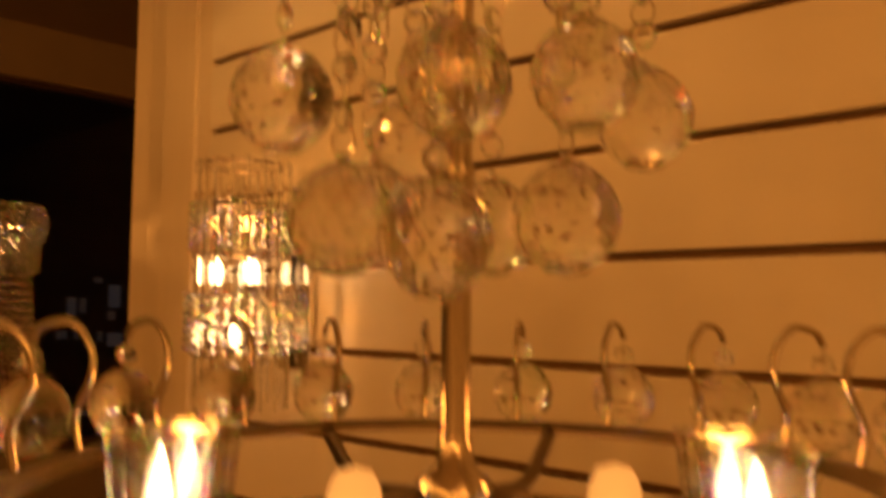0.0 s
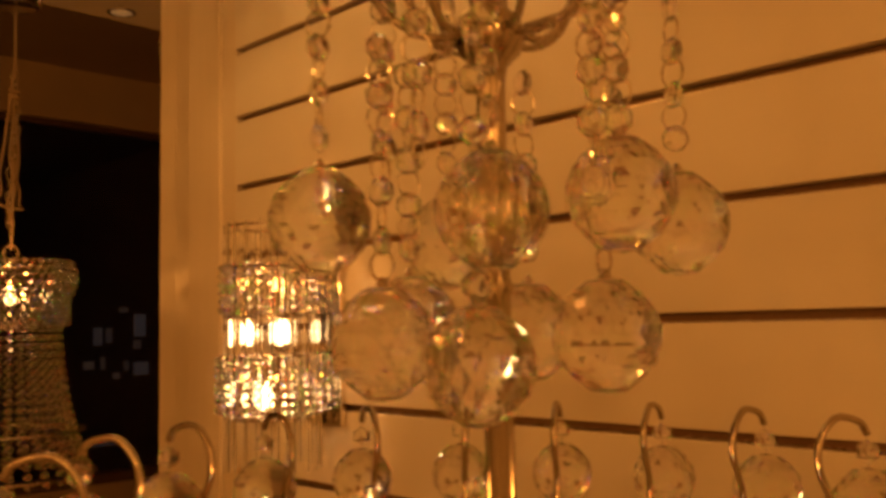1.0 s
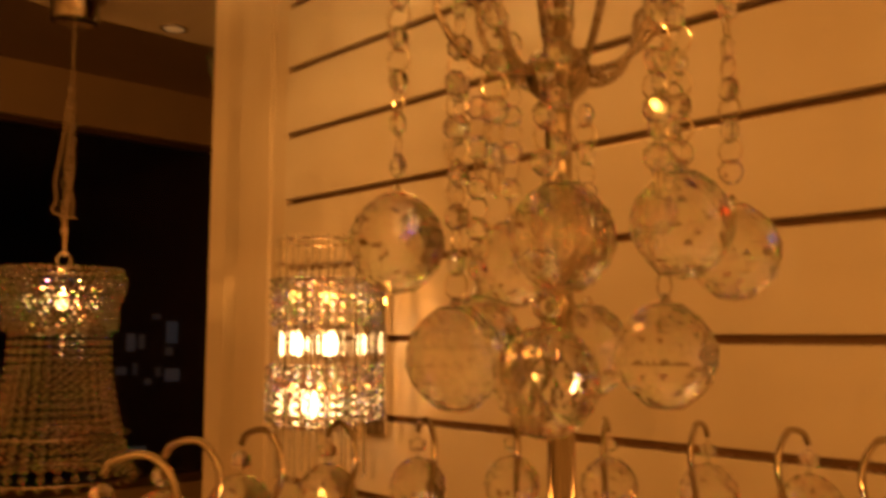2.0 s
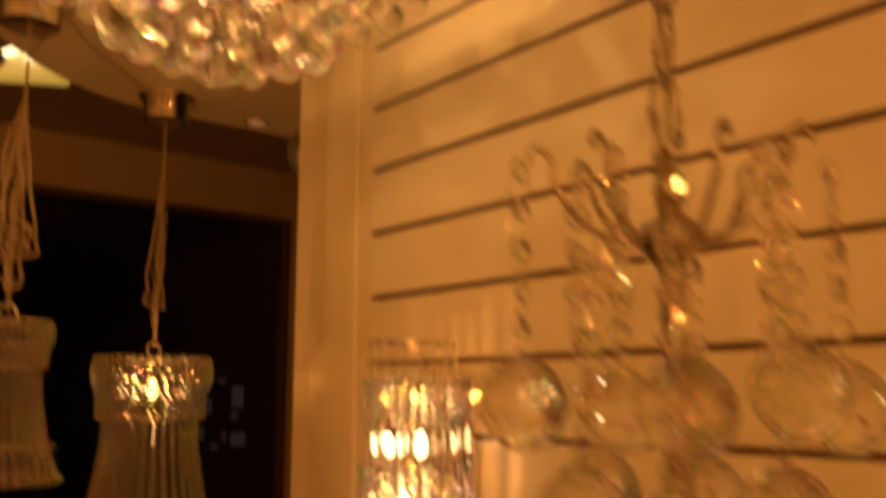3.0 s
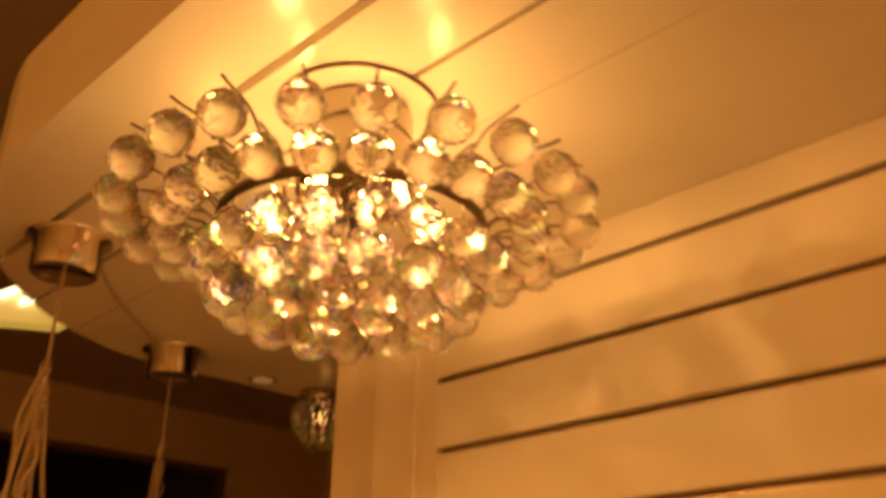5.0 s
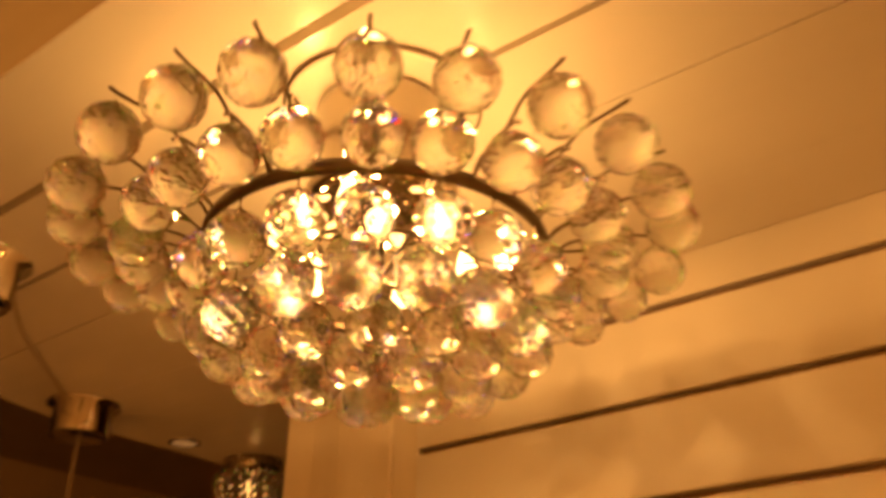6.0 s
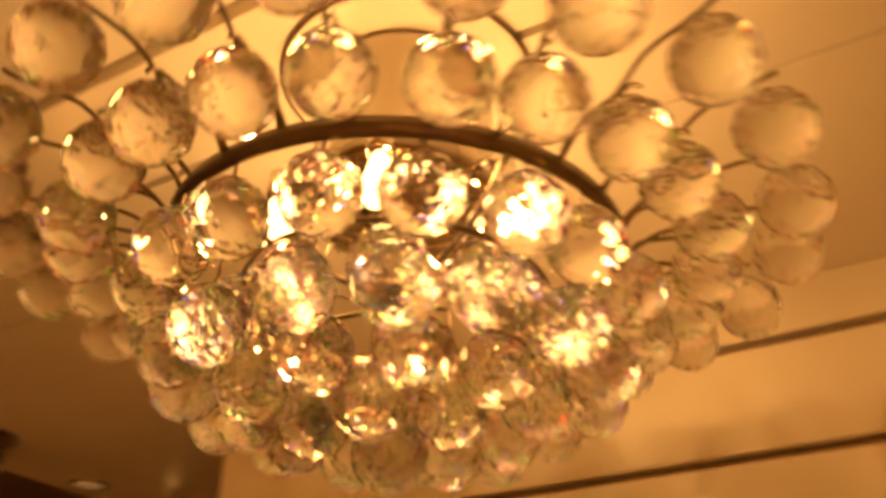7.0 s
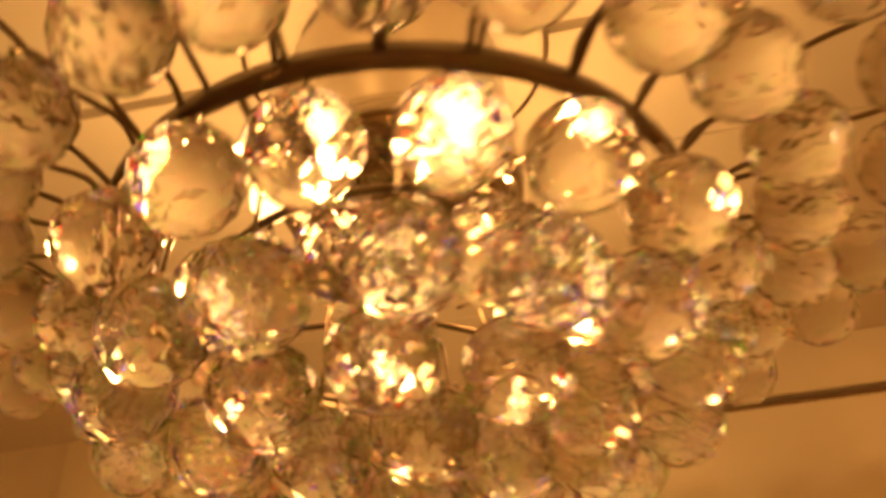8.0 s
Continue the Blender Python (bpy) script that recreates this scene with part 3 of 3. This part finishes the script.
LOWER = ((-115, 0.068, 1.536), (190, 0.056, 1.524), (112, 0.064, 1.538), (20, 0.06, 1.54), (-60, 0.06, 1.545))
for d, r, zb in UPPER + LOWER:
    x, y, z = polar(r, d, zb)
    ob = part("large_crystal_ball", BIG, CRYSTAL, near, at=(x, y, z))
    ob.rotation_euler = (0, 0, random.uniform(0, 6))
    part("cap", lathe([(0, 0.036), (0.002, 0.036), (0.005, 0.030), (0.006, 0.0285), (0, 0.0283)], 10, (x, y, z)), CHROME, ob, "", True)
    strand((x, y, 1.762 if (d, r, zb) in UPPER else 1.70), z + 0.034)
for d, r in ((-100, 0.062), (-150, 0.075), (140, 0.080), (85, 0.070), (0, 0.04)):
    strand(polar(r, d, 1.755), 1.615)

# lower ring with hooks, each with a hanging ball
RZ, RR = 1.395, 0.236
part("ring", lathe([(RR - 0.010, -0.004), (RR + 0.006, -0.006), (RR + 0.008, 0.0), (RR + 0.006, 0.004), (RR - 0.010, 0.004), (RR - 0.010, -0.004)], 72, (PX, PY, RZ)), RINGMETAL, near, "wide dark bronzed ring", True)
for k in range(8):
    d = 45 * k + 18
    part("spoke", tube(smooth_path([polar(0.014, d, 1.385), polar(0.08, d, 1.372), polar(0.16, d, 1.366), polar(RR - 0.004, d, RZ - 0.002)], 5), 0.0055, 8), RINGMETAL, near, "curved dark spoke", True)
for k in range(-6, 6):
    d = 18 * k + 11
    tip = polar(0.273, d, 1.478)
    part("hook", tube(smooth_path([polar(RR, d, RZ), polar(RR + 0.004, d, 1.42), polar(RR - 0.006, d, 1.445), polar(RR - 0.004, d, 1.464), polar(RR + 0.010, d, 1.478), polar(0.266, d, 1.475), polar(0.273, d, 1.466)], 5), 0.0026, 7), NICKEL, near, "tarnished nickel hook", True)
    bead = bmesh.new()
    bead_into(bead, (tip[0], tip[1], 1.454), 0.0085, 8)
    part("bead", bead, CRYSTAL, near)
    ob = part("crystal_ball", MID, CRYSTAL, near, at=(tip[0], tip[1], 1.418))
    ob.rotation_euler = (0, 0, random.uniform(0, 6))
# candle lamps in glass cups between the post and the ring
for k in range(2):
    a = math.radians(-159 + 60 * k)
    x, y, z = PX + 0.118 * math.cos(a), PY + 0.118 * math.sin(a), 1.366
    part("drip_cup", lathe([(0, -0.004), (0.012, -0.004), (0.030, 0.004), (0.031, 0.006), (0.012, 0.001), (0, 0.001)], 20, (x, y, z)), STEEL, near, "", True)
    part("candle", lathe([(0, 0.0), (0.0125, 0.0), (0.0125, 0.036), (0.0115, 0.044), (0.008, 0.0505), (0, 0.053)], 18, (x, y, z)), CANDLE, near, "glowing cream candle lamp with a rounded top", True)
for d in (-39, -62, 122, 139):
    # small flame bulbs in cut glass cups
    a = math.radians(d)
    x, y, z = PX + 0.160 * math.cos(a), PY + 0.160 * math.sin(a), 1.374
    part("flame_bulb", lathe([(0, 0.0), (0.005, 0.002), (0.0065, 0.012), (0.004, 0.026), (0.001, 0.038), (0, 0.040)], 12, (x, y, z)), SMALL_BULB, near, "small glowing flame bulb", True)
    part("flame_cup", lathe([(0.012, -0.006), (0.026, 0.002), (0.031, 0.046), (0.0295, 0.046), (0.0245, 0.004), (0.011, -0.004)], 14, (x, y, z)), CRYSTAL, near, "clear cut glass cup")
    if d in (-39, 122):
        lamp("candle_light", "POINT", true_place(x, y, z + 0.050), 0.17, 0.010)

near.location, near.scale = true_place(PX, PY, TOP), (SMALLER, SMALLER, SMALLER)

# twin spot fixture on the shop ceiling beyond the soffit
twin = thing("track_spot", (-0.115, 1.5, 2.95), "pale yellow twin ceiling spot fixture with lit tubes", "ceiling light")
part("stem", tube([(-0.115, 1.5, 3.488), (-0.115, 1.5, 2.55)], 0.008, 8), BLACK, twin)
head_bm = bmesh.new()
hv = [head_bm.verts.new(p) for p in ((-0.075, 0, 0.060), (0.00, 0, 0.055), (0.075, 0, -0.010), (-0.14, 0, -0.045), (-0.075, 0.07, 0.060), (0.00, 0.07, 0.055), (0.075, 0.07, -0.010), (-0.14, 0.07, -0.045))]
for q in ((0, 1, 2, 3), (7, 6, 5, 4), (0, 4, 5, 1), (1, 5, 6, 2), (2, 6, 7, 3), (3, 7, 4, 0)):
    head_bm.faces.new([hv[i] for i in q])
bmesh.ops.recalc_face_normals(head_bm, faces=head_bm.faces[:])
# lit look of the housing and side shade is put in as emission
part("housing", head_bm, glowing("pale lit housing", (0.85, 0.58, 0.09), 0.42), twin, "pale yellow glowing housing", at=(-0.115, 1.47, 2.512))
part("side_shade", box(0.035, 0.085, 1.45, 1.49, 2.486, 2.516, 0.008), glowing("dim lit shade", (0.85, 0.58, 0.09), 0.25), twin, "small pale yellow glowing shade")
for dx in (-0.185, -0.125):
    part("tube_lamp", tube([(dx, 1.462, 2.565), (dx - 0.05, 1.462, 2.53)], 0.011, 10), glowing("lit tube", (1.0, 0.85, 0.45), 2.2), twin, "lit tube lamp", True)

twin.location, twin.scale = (-0.294, 0.751, 2.5685), (0.709, 0.709, 0.709)

# bluish patches in the night window, built as small panes, each its own glow
PANES = ((3.80, 1.50, 0.10, 0.20, 0.020), (3.93, 1.51, 0.07, 0.17, 0.012), (4.30, 1.62, 0.14, 0.26, 0.026), (4.27, 1.40, 0.09, 0.10, 0.010), (3.70, 1.18, 0.12, 0.09, 0.014), (3.86, 1.20, 0.05, 0.14, 0.009), (4.32, 1.12, 0.18, 0.15, 0.022), (4.14, 1.16, 0.06, 0.11, 0.008), (4.02, 1.05, 0.08, 0.07, 0.012), (3.87, 0.30, 0.32, 0.05, 0.014), (4.1, 1.8, 0.10, 0.06, 0.008))
for x, z, w, h, glow in PANES:
    ob = thing("street_pane", (x, 8.9, z), "dim bluish glowing pane outside the night window", "window", "lit windows across the street")
    part("lit_pane", box(x - w / 2, x + w / 2, 8.9, 8.93, z - h / 2, z + h / 2, 0.012), glowing("blue pane glow", (0.25, 0.40, 0.55), 0.7 * glow), ob)
